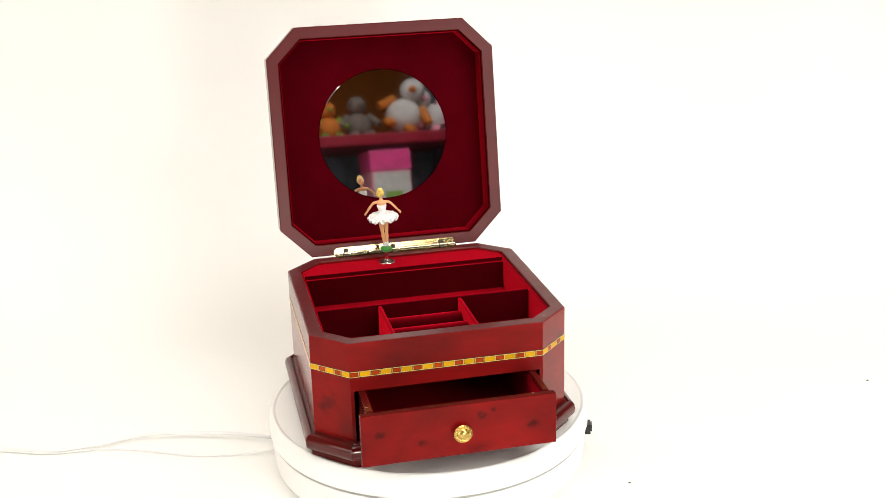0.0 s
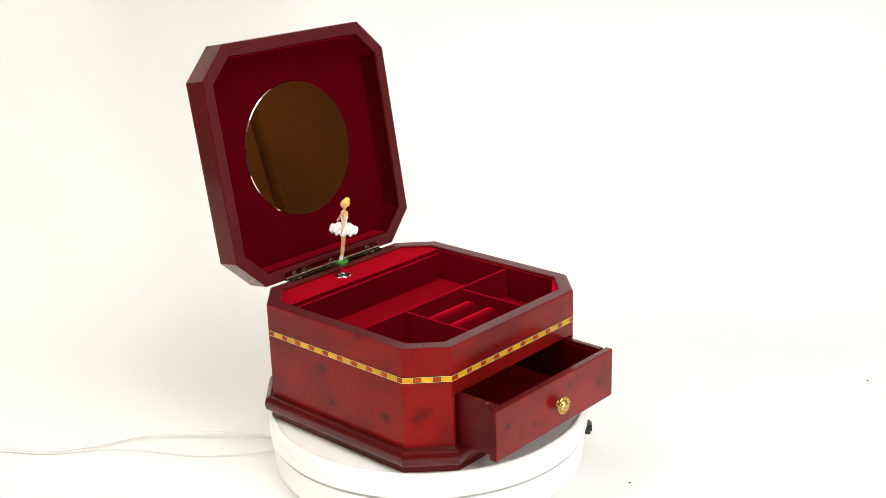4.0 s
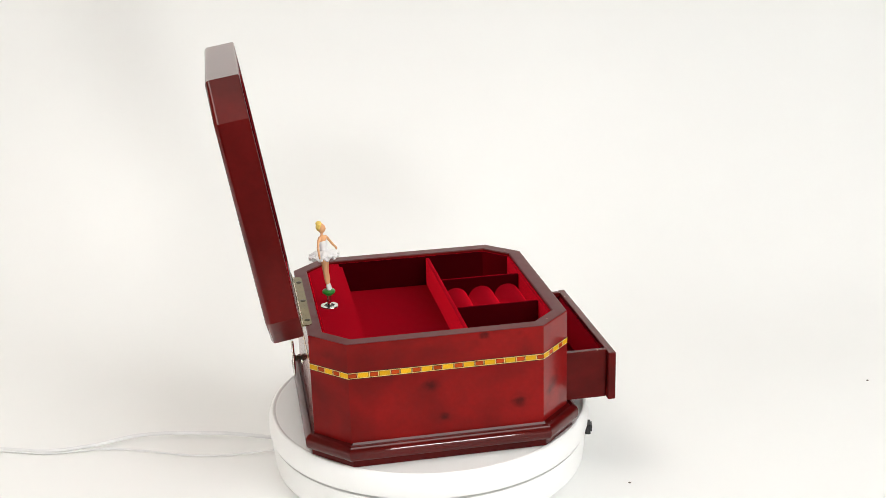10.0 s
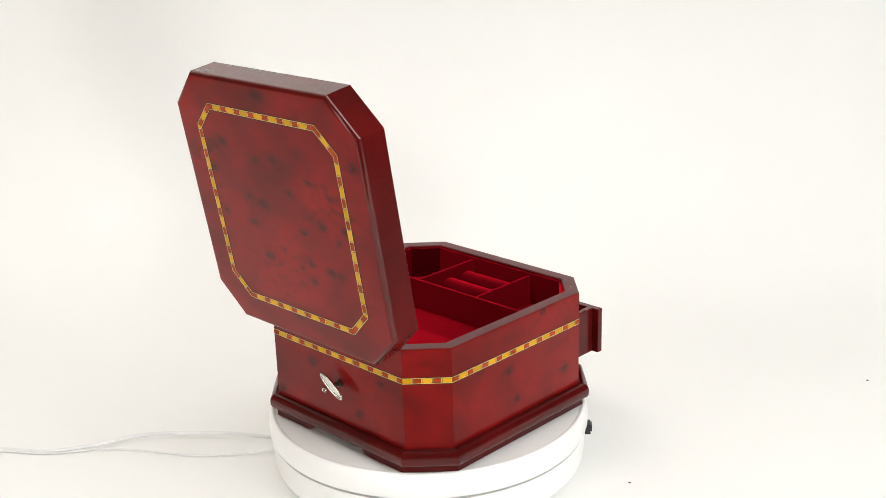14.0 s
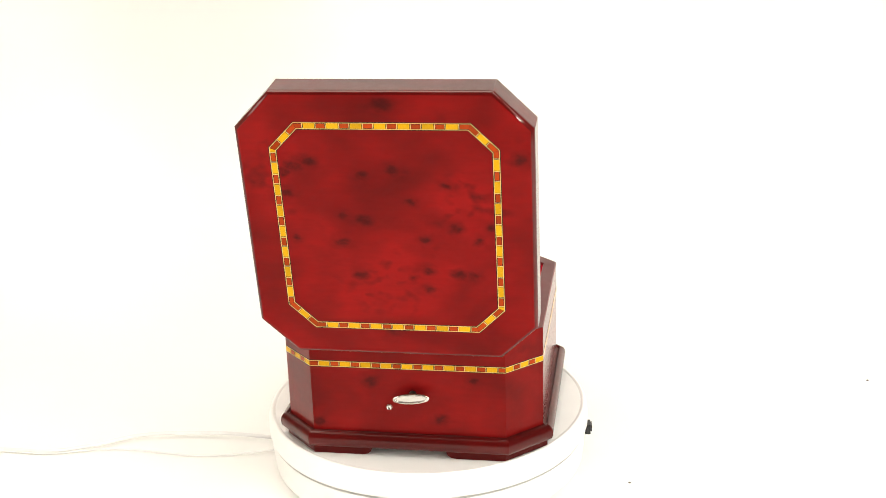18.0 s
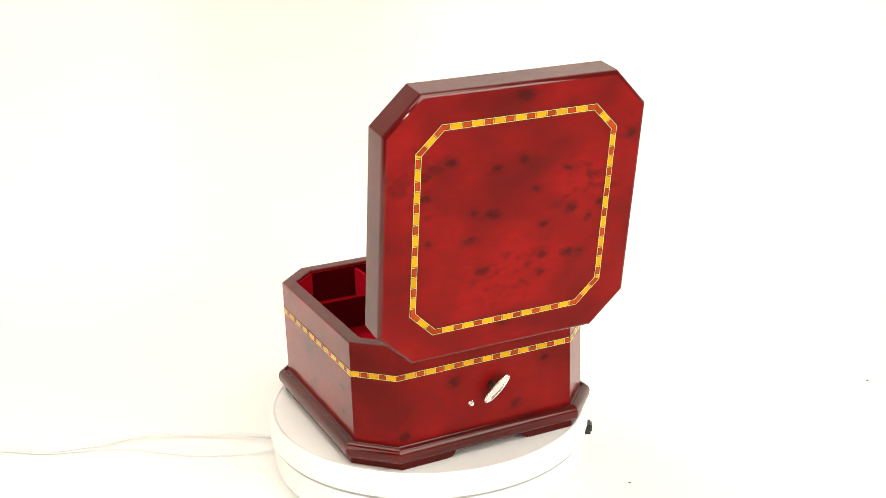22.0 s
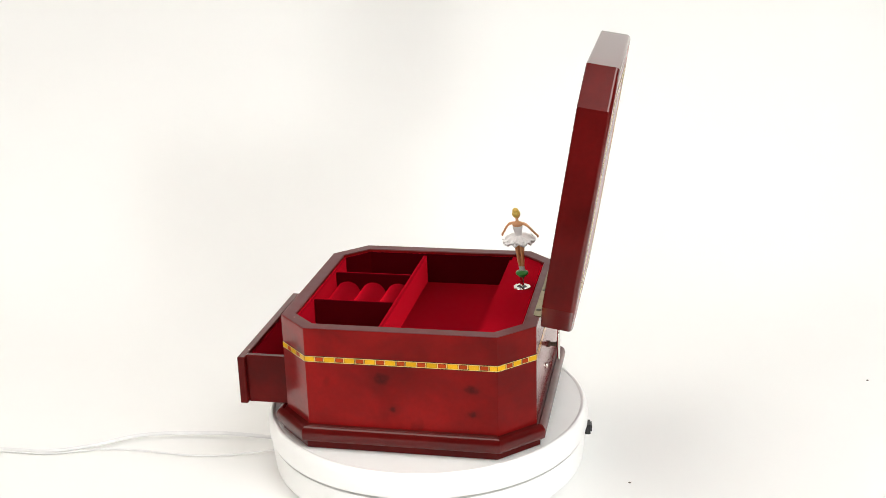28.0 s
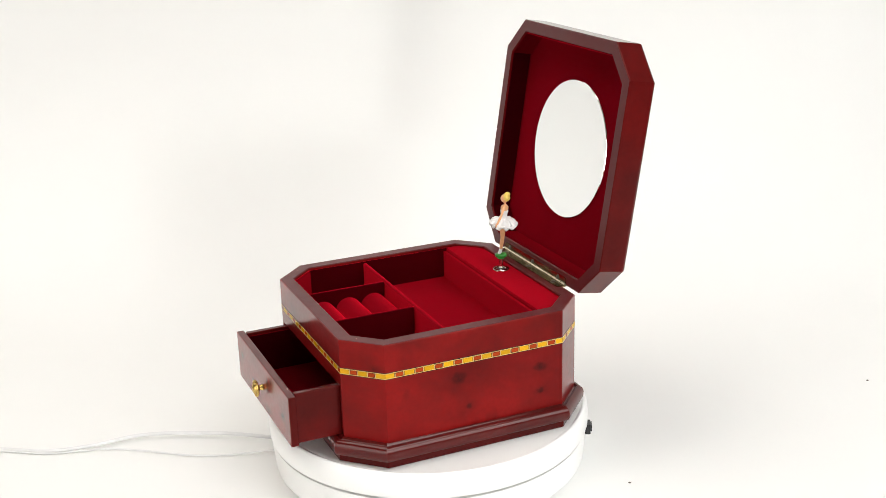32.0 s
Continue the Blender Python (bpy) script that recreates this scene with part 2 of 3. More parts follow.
def thing(name, label, category, at=None, group="", kind=""):
    ob = new(name)
    ob.empty_display_size = 0.02
    if at is not None:
        ob.matrix_world = at
    return tagged(ob, label, category, group, kind)


def block(x0, x1, y0, y1, z0, z1, bevel=0.0, seg=2, bm=None):
    own = bm is None
    bm = bmesh.new() if own else bm
    m = Matrix.Translation(((x0 + x1) / 2, (y0 + y1) / 2, (z0 + z1) / 2)) @ Matrix.Diagonal((x1 - x0, y1 - y0, z1 - z0, 1))
    made = bmesh.ops.create_cube(bm, size=1, matrix=m)
    if bevel:
        edges = list({e for v in made["verts"] for e in v.link_edges})
        bmesh.ops.bevel(bm, geom=edges, offset=bevel, segments=seg, profile=0.5, affect="EDGES")
    return bm


def lathe(profile, seg=48, bm=None, m=Matrix.Identity(4), mat=0):
    """A body turned round z from (radius, height) points."""
    bm = bm or bmesh.new()
    rings = []
    for r, z in profile:
        if r < 1e-7:
            rings.append([bm.verts.new(m @ Vector((0, 0, z)))])
        else:
            rings.append([bm.verts.new(m @ Vector((r * math.cos(a), r * math.sin(a), z))) for a in (2 * math.pi * i / seg for i in range(seg))])
    for a, b in zip(rings, rings[1:]):
        for i in range(seg):
            q = [a[i % len(a)], a[(i + 1) % len(a)], b[(i + 1) % len(b)], b[i % len(b)]]
            q = [v for k, v in enumerate(q) if v not in q[:k]]
            if len(q) > 2:
                bm.faces.new(q).material_index = mat
    return bm


def tube(points, radii, seg=10, bm=None, mat=0, flat=1.0):
    """A round bar along points, closed at both ends."""
    bm = bm or bmesh.new()
    pts = [Vector(p) for p in points]
    radii = radii if isinstance(radii, (list, tuple)) else [radii] * len(pts)
    rings, side = [], None
    for i, p in enumerate(pts):
        d = (pts[min(i + 1, len(pts) - 1)] - pts[max(i - 1, 0)]).normalized()
        if side is None:
            side = d.orthogonal().normalized()
        side = (side - d * side.dot(d)).normalized()
        up = d.cross(side)
        rings.append([bm.verts.new(p + radii[i] * (math.cos(a) * side + flat * math.sin(a) * up)) for a in (2 * math.pi * k / seg for k in range(seg))])
    for a, b in zip(rings, rings[1:]):
        for k in range(seg):
            bm.faces.new((a[k], a[(k + 1) % seg], b[(k + 1) % seg], b[k])).material_index = mat
    bm.faces.new(rings[0]).material_index = mat
    bm.faces.new(rings[-1][::-1]).material_index = mat
    return bm


def ball(bm, at, size, mat=0, u=16, v=10):
    size = (size,) * 3 if isinstance(size, (int, float)) else size
    made = bmesh.ops.create_uvsphere(bm, u_segments=u, v_segments=v, radius=1, matrix=Matrix.Translation(at) @ Matrix.Diagonal((*size, 1)))
    for f in {f for w in made["verts"] for f in w.link_faces}:
        f.material_index = mat
    return bm


def smooth_line(points, n=8):
    """More points on a soft line through the given ones."""
    p = [Vector(q) for q in points]
    p = [2 * p[0] - p[1]] + p + [2 * p[-1] - p[-2]]
    out = []
    for i in range(1, len(p) - 2):
        for k in range(n):
            t = k / n
            out.append(0.5 * (2 * p[i] + (p[i + 1] - p[i - 1]) * t + (2 * p[i - 1] - 5 * p[i] + 4 * p[i + 1] - p[i + 2]) * t * t
                              + (3 * p[i] - p[i - 1] - 3 * p[i + 1] + p[i + 2]) * t ** 3))
    return out + [p[-2]]


# eight-sided plan: half width, half depth, corner cut
SIDES = ("front", "front_right", "right", "back_right", "back", "back_left", "left", "front_left")


def octagon(w, d, c, inset=0.0):
    w, d, c = w - inset, d - inset, c - 0.5858 * inset
    return [Vector(p) for p in ((-w + c, -d), (w - c, -d), (w, -d + c), (w, d - c), (w - c, d), (-w + c, d), (-w, d - c), (-w, -d + c))]


def side_bar(plan, side, profile, bm=None):
    """One side of a mitred eight-sided frame, from an (inset, height) outline."""
    bm = bm or bmesh.new()
    i = SIDES.index(side)
    ends = []
    for k in (i, (i + 1) % 8):
        ring = []
        for inset, z in profile:
            q = octagon(*plan, inset)[k]
            ring.append(bm.verts.new((q.x, q.y, z)))
        ends.append(ring)
    n = len(profile)
    for k in range(n):
        bm.faces.new((ends[0][k], ends[1][k], ends[1][(k + 1) % n], ends[0][(k + 1) % n]))
    bm.faces.new(ends[0][::-1])
    bm.faces.new(ends[1])
    return bm


def octagon_shell(plan, profile, cap_last=True, cap_first=True, shift=(0, 0)):
    bm = bmesh.new()
    rings = [[bm.verts.new((q.x + shift[0], q.y + shift[1], z)) for q in octagon(*plan, inset)] for inset, z in profile]
    for a, b in zip(rings, rings[1:]):
        for k in range(8):
            bm.faces.new((a[k], a[(k + 1) % 8], b[(k + 1) % 8], b[k]))
    if cap_first:
        bm.faces.new(rings[0][::-1])
    if cap_last:
        bm.faces.new(rings[-1])
    return bm


# ---- the setting: a paper sweep on a table in a dim room ----
def sweep():
    bm = bmesh.new()
    line = [(-0.62, GROUND), (-0.3, GROUND), (0.0, GROUND), (0.20, GROUND)]
    R = 0.24
    line += [(0.20 + R * math.sin(a), GROUND + R * (1 - math.cos(a))) for a in (math.pi / 2 * k / 16 for k in range(1, 17))]
    line += [(0.44, 0.5), (0.44, 1.05)]
    thick = []
    for i, (y, z) in enumerate(line):
        a, b = line[max(i - 1, 0)], line[min(i + 1, len(line) - 1)]
        d = Vector((b[0] - a[0], b[1] - a[1])).normalized()
        thick.append((y + d.y * 0.002, z - d.x * 0.002))
    loop = line + thick[::-1]
    ends = [[bm.verts.new((x, y, z)) for y, z in loop] for x in (-0.85, 0.85)]
    n = len(loop)
    for k in range(n):
        bm.faces.new((ends[0][k], ends[0][(k + 1) % n], ends[1][(k + 1) % n], ends[1][k]))
    bm.faces.new(ends[0][::-1])
    bm.faces.new(ends[1])
    tagged(part("backdrop", bm, PAPER, None, "seamless white paper backdrop curving up behind the table", 40), kind="structure", category="backdrop")


def room():
    x0, x1, y0, y1, z0, z1 = -2.3, 2.3, -2.4, 1.2, -0.79, 1.75
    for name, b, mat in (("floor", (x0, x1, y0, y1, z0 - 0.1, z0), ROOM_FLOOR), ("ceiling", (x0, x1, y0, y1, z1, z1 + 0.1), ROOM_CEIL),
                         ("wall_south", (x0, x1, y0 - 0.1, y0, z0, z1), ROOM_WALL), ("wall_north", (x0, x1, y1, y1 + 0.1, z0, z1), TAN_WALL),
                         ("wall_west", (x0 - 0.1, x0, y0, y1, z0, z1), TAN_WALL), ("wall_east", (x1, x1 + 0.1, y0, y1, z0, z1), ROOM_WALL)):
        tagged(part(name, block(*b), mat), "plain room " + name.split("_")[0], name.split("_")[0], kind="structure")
    table = thing("table", "light brown wooden table under the paper backdrop", "table", pose(0, 0, z0))
    part("tabletop", block(-0.9, 0.9, -0.64, 0.46, GROUND - 0.033 - z0, GROUND - 0.003 - z0, 0.003), TABLE_WOOD, table)
    for x in (-0.84, 0.84):
        for y in (-0.58, 0.40):
            part("leg", block(x - 0.025, x + 0.025, y - 0.025, y + 0.025, 0, GROUND - 0.033 - z0, 0.003), TABLE_WOOD, table)
    for x, y in CEILING_LAMPS:
        panel = thing("ceiling_light", "flat square ceiling light with a white diffuser", "lamp", pose(x, y, z1), "ceiling lights")
        part("frame", block(-0.52, 0.52, -0.52, 0.52, -0.04, 0, 0.005), WHITE_PLASTIC, panel)
        part("diffuser", block(-0.48, 0.48, -0.48, 0.48, -0.05, -0.04, 0.002), DIFFUSER, panel)


def softbox(at, cloth):
    back = (Vector(at) - AIM).normalized()
    box = thing("softbox", "black softbox lamp with a white glowing front", "lamp", look(Vector(at) + back * 0.012, AIM), "photo lamps")
    part("diffuser", block(-0.236, 0.236, -0.321, 0.321, -0.004, 0.002), cloth, box)
    bm = bmesh.new()
    rings = [[bm.verts.new((x * s, y * t, z)) for x, y in ((-1, -1), (1, -1), (1, 1), (-1, 1))] for s, t, z in ((0.233, 0.318, 0.0), (0.233, 0.318, 0.03), (0.06, 0.06, 0.25))]
    for a, b in zip(rings, rings[1:]):
        for k in range(4):
            bm.faces.new((a[k], a[(k + 1) % 4], b[(k + 1) % 4], b[k]))
    bm.faces.new(rings[-1])
    part("hood", bm, BLACK_PLASTIC, box)
    p = Vector(at) + back * 0.26
    stand = thing("light_stand", "black metal light stand with three legs", "stand", pose(p.x, p.y, -0.79), "photo lamps")
    part("pole", tube([(0, 0, 0.06), (0, 0, p.z + 0.79)], 0.012), BLACK_PLASTIC, stand)
    for k in range(3):
        a = 2 * math.pi * k / 3 + 0.5
        part("leg", tube([(0, 0, 0.30), (0.3 * math.cos(a), 0.3 * math.sin(a), 0.008)], 0.008), BLACK_PLASTIC, stand)


def led_panel():
    back = (LED - AIM).normalized()
    p = thing("led_panel", "small flat LED light panel on a stand", "lamp", look(LED + back * 0.01, AIM), "photo lamps")
    part("diffuser", block(-0.12, 0.12, -0.09, 0.09, -0.003, 0.0), DIFFUSER, p)
    part("case", block(-0.125, 0.125, -0.095, 0.095, 0.0, 0.035, 0.004), BLACK_PLASTIC, p)
    q = LED + back * 0.03
    stand = thing("light_stand", "black metal light stand with three legs", "stand", pose(q.x, q.y, -0.79), "photo lamps")
    part("pole", tube([(0, 0, 0.06), (0, 0, q.z + 0.79 - 0.09)], 0.010), BLACK_PLASTIC, stand)
    for k in range(3):
        a = 2 * math.pi * k / 3 + 1.2
        part("leg", tube([(0, 0, 0.30), (0.22 * math.cos(a), 0.22 * math.sin(a), 0.008)], 0.007), BLACK_PLASTIC, stand)


def shelf_unit(at, width):
    s = thing("toy_shelf", "dark blue shelf unit with red shelf boards and toys", "shelf", at, "toy shelves")
    part("back_board", block(0, width, 0, 0.02, 0, 1.135), NAVY, s)
    part("back_board", block(0, width, 0, 0.02, 1.135, 2.0), CABINET, s, "brown upper back board")
    for x in (-0.03, width):
        part("side_board", block(x, x + 0.03, 0, 0.34, 0, 2.0, 0.003), NAVY, s)
    for z in (0.06, 0.72, 1.165, 1.62):
        part("shelf_board", block(0, width, 0.02, 0.345, z - 0.03, z, 0.003), RED_PAINT, s, "red painted board")


def toy_shelf():
    shelf_unit(pose(-0.1, -2.38, -0.79), 1.16)
    shelf_unit(pose(1.12, -2.38, -0.79), 1.10)
    shelf_unit(pose(2.28, -1.90, -0.79, 0, 0, 90), 1.05)
    top, low, y = 0.375, -0.07, -2.17

    def plush(x, z, k, mats, label, y=y, turn=0, slump=0):
        o = thing("plush_toy", label, "toy", pose(x, y, z + 0.0006 * k * abs(slump), 0, slump, turn), "toys on the shelf")
        bm = ball(bmesh.new(), (0, 0, 0.07 * k), (0.075 * k, 0.065 * k, 0.07 * k))
        part("body", bm, mats[0], o, "", 60)
        bm = ball(bmesh.new(), (0, 0, 0.18 * k), (0.05 * k, 0.05 * k, 0.052 * k))
        part("head", bm, mats[0], o, "", 60)
        for sx in (-1, 1):
            part("arm", tube([(sx * 0.06 * k, 0, 0.12 * k), (sx * 0.11 * k, 0.02, 0.07 * k)], [0.022 * k, 0.018 * k]), mats[1], o, "", 60)
            part("foot", ball(bmesh.new(), (sx * 0.045 * k, 0.05 * k, 0.02 * k), (0.03 * k, 0.04 * k, 0.02 * k)), mats[1], o, "", 60)
        part("nose", ball(bmesh.new(), (0.0, 0.052 * k, 0.18 * k), (0.016 * k, 0.02 * k, 0.014 * k)), mats[1], o, "", 60)

    plush(0.87, top, 0.66, (PLUSH, ORANGE), "white plush toy with orange feet slumped on a shelf", -2.13, 20, 24)
    plush(1.00, top, 0.55, (PLUSH, PALE_PINK), "pale plush toy slumped on a shelf", -2.14, 0, -30)
    plush(0.77, top, 0.5, (GREYTOY, GREYTOY), "dark grey plush toy on a shelf")
    plush(0.685, top, 0.45, (ORANGE, LEAF), "orange and green soft toy on a shelf")
    plush(0.60, top, 0.45, (YELLOW, ORANGE), "yellow soft toy on a shelf")
    plush(1.62, top, 0.9, (PLUSH, ORANGE), "white plush toy with orange feet on a shelf")
    plush(1.86, top, 0.8, (YELLOW, LEAF), "yellow soft toy with green feet on a shelf")
    plush(2.08, top, 0.8, (PLUSH, ORANGE), "white plush toy with orange feet on a shelf", -1.15, 90)
    plush(2.08, top, 0.7, (YELLOW, PLUSH), "yellow soft toy with white feet on a shelf", -1.36, 90)
    plush(2.08, top, 0.75, (GREYTOY, PINK), "grey plush toy with pink feet on a shelf", -1.58, 90)
    card = thing("gift_box", "pink and white cardboard gift box on a shelf", "box", pose(0.805, -2.085, low), "toys on the shelf")
    part("box", block(-0.056, 0.056, -0.04, 0.04, 0, 0.345, 0.003), PALE_PINK, card)
    part("panel", block(-0.052, 0.052, 0.041, 0.043, 0.10, 0.34, 0.001), PLUSH, card, "white front panel")
    part("lid", block(-0.059, 0.059, -0.044, 0.044, 0.345, 0.40, 0.003), PINK, card, "bright pink lid")
    part("sticker", block(-0.022, 0.026, 0.043, 0.045, 0.17, 0.29, 0.001), LEAF, card, "green picture")
    c = thing("cabinet", "tall brown wooden cabinet with a yellow band", "cabinet", pose(2.28, 0, -0.79))
    part("body", block(-0.45, 0, -0.78, 0.5, 0, 2.0, 0.005), CABINET, c)
    part("band", block(-0.457, -0.450, -0.77, 0.49, 1.150, 1.174, 0.002), YELLOW_BAND, c, "yellow band")
    part("upper_panel", block(-0.458, -0.450, -0.77, 0.49, 1.178, 1.95, 0.002), BLACK_PLASTIC, c, "black upper panel")
    for yy in (-0.77, -0.13):
        part("door", block(-0.468, -0.45, yy, yy + 0.62, 0.05, 1.145, 0.003), CABINET, c)


# ---- the turntable ----
def turntable():
    t = thing("turntable", "white plastic motorised display turntable on the paper", "turntable", pose(0.0004, 0, GROUND))
    g = -GROUND
    part("base", lathe([(0, 0), (0.1056, 0), (0.1074, 0.002), (0.1090, g - 0.0225), (0.1084, g - 0.0186), (0.100, g - 0.0180), (0, g - 0.0180)], 128), WHITE_PLASTIC, t, "", 30, True)
    platter = part("platter", lathe([(0, g - 0.0172), (0.1070, g - 0.0172), (0.1094, g - 0.0163), (0.1105, g - 0.0130), (0.1107, g - 0.0075), (0.1103, g - 0.0042), (0.1095, g - 0.0019),
                                     (0.1085, g - 0.0001), (0.1076, g + 0.0005), (0.1069, g + 0.0005), (0.1062, g + 0.0002), (0.1056, g - 0.0001), (0.1050, g - 0.0001), (0.1044, g), (0, g)], 128),
                   WHITE_PLASTIC, t, "", 25, True)
    a = radians(-6)
    m = Matrix.Translation((0.1114 * math.cos(a), 0.1114 * math.sin(a), g - 0.0215)) @ Matrix.Rotation(a, 4, "Z")
    bm = block(-0.0050, 0.0012, -0.0045, 0.0045, -0.0036, 0.0036, 0.0005)
    bm.transform(m)
    sw = part("switch", bm, BLACK_PLASTIC, t, "small black rocker switch")
    bm = block(0.0012, 0.0022, -0.0032, 0.0032, -0.0020, 0.0030, 0.0004)
    bm.transform(m)
    part("rocker", bm, BLACK_PLASTIC, sw)
    return platter


def cables():
    z = GROUND + 0.0012
    low = [(-0.62, 0.10, z), (-0.42, 0.040, z), (-0.3076, 0.019, z), (-0.2733, 0.0122, z), (-0.2419, 0.0149, z), (-0.2259, 0.0154, z), (-0.2006, 0.0101, z),
           (-0.1711, 0.0020, z), (-0.1429, -0.0002, z), (-0.1085, 0.0009, z + 0.002)]
    high = [(-0.62, 0.103, z), (-0.42, 0.043, z), (-0.3076, 0.0215, z), (-0.2733, 0.0145, z + 0.0006), (-0.2423, 0.0178, z + 0.002), (-0.2123, 0.0287, z + 0.003), (-0.1799, 0.0307, z + 0.003),
            (-0.1465, 0.0272, z + 0.003), (-0.117, 0.0196, z + 0.003), (-0.106, 0.0170, z + 0.003)]
    for line, r in ((low, 0.0007), (high, 0.0014)):
        part_ = part("power_cable", tube(smooth_line(line, 8), r, 10), WHITE_CABLE, None, "thin white power cable lying on the paper", 60)
        tagged(part_, category="cable", group="cables")


def crumbs():
    for x, y, r in ((0.3429, 0.0844, 0.0007), (0.1320, -0.0583, 0.0006)):
        o = part("dust_speck", ball(bmesh.new(), (0, 0, 0), (r * 1.6, r, r * 0.7), 0, 8, 5), GREYTOY, None, "tiny dark dust speck on the white paper", 60)
        o.location = (x, y, GROUND + r * 0.6)
        tagged(o, category="speck", group="dust specks")


# ---- the music box ----
BODY = (0.0825, 0.0825, 0.02125)
TOP, BASE = 0.0815, 0.0134
DRAWER_TOP = 0.0492
RIM = 0.0090


def inlay_row(parent, at, along, up, length, height, first, mitre=0.0, lead=0.92):
    """One straight run of inlay: dark bed, two cream borders, alternating tiles; mitre: how the ends lean."""
    out = along.cross(up)
    m = Matrix.Translation(at) @ Matrix((along, up, out)).transposed().to_4x4()
    half = length / 2

    def slab(name, x0, x1, y0, y1, thick, mat, lean0=0.0, lean1=0.0):
        """A thin piece from x0 to x1 whose ends lean with height across the run."""
        mid = (x0 + x1) / 2
        key = tuple(round(v, 6) for v in (x1 - x0, y0, y1, thick, lean0, lean1)) + (mat.name,)
        if key not in MESHES:
            bm = bmesh.new()
            ring = [(x0 - mid + lean0 * y0, y0), (x1 - mid + lean1 * y0, y0), (x1 - mid + lean1 * y1, y1), (x0 - mid + lean0 * y1, y1)]
            lo, hi = [[bm.verts.new((x, y, z)) for x, y in ring] for z in (-0.0003, thick)]
            for k in range(4):
                bm.faces.new((lo[k], lo[(k + 1) % 4], hi[(k + 1) % 4], hi[k]))
            bm.faces.new(lo[::-1])
            bm.faces.new(hi)
            MESHES[key] = finish(name, bm, mat)
        ob = new(name, MESHES[key])
        ob.parent = parent
        ob.matrix_basis = m @ Matrix.Translation((mid, 0, 0))

    h, edge = height / 2, height * 0.085
    slab("inlay_bed", -half, half, -h - 0.00042, h + 0.00042, 0.00010, INLAY_DARK, mitre, -mitre)
    for y0, y1 in ((-h, -h + edge), (h - edge, h)):
        slab("inlay_border", -half, half, y0, y1, 0.00020, INLAY_CREAM, mitre, -mitre)
    t = h - edge - 0.00010
    cuts = [-half]
    if length < 0.05:
        n = max(2, round(length / 0.0064))
        n += 1 - n % 2
        cuts += [-half + length * (k + 1) / n for k in range(n)]
    else:
        cuts.append(-half + STEP * lead)
        while half - cuts[-1] > STEP * 1.25:
            cuts.append(cuts[-1] + STEP)
        cuts.append(half)
    n = len(cuts) - 1
    for k in range(n):
        red = (k + first) % 2
        x0, x1 = cuts[k], cuts[k + 1]
        l0, l1 = mitre if k == 0 else 0.0, -mitre if k == n - 1 else 0.0
        gap = 0.00092 if red else 0.00010
        slab("inlay_tile", x0 + (gap if k else 0.0001), x1 - (gap if k < n - 1 else 0.0001), -t + 0.00024 * red, t - 0.00024 * red, 0.00018, INLAY_RED if red else INLAY_YELLOW, l0, l1)
        if red:
            for s, x in ((1, x0), (-1, x1)):
                if -half + 0.001 < x < half - 0.001:
                    slab("inlay_line", x - 0.00018 + s * 0.00044, x + 0.00018 + s * 0.00044, -t, t, 0.00019, INLAY_CREAM)


STEP = 0.00656
MESHES = {}


def chip(r):
    """A thin uneven flake of bare wood."""
    bm = bmesh.new()
    ring = [(r * k * math.cos(a), r * 0.6 * k * math.sin(a)) for a, k in ((i * math.pi / 4, 0.75 + 0.25 * (i * 5 % 8) / 8) for i in range(8))]
    lo, hi = [[bm.verts.new((x, y, z)) for x, y in ring] for z in (-0.0002, 0.00008)]
    for k in range(8):
        bm.faces.new((lo[k], lo[(k + 1) % 8], hi[(k + 1) % 8], hi[k]))
    bm.faces.new(lo[::-1])
    bm.faces.new(hi)
    return bm


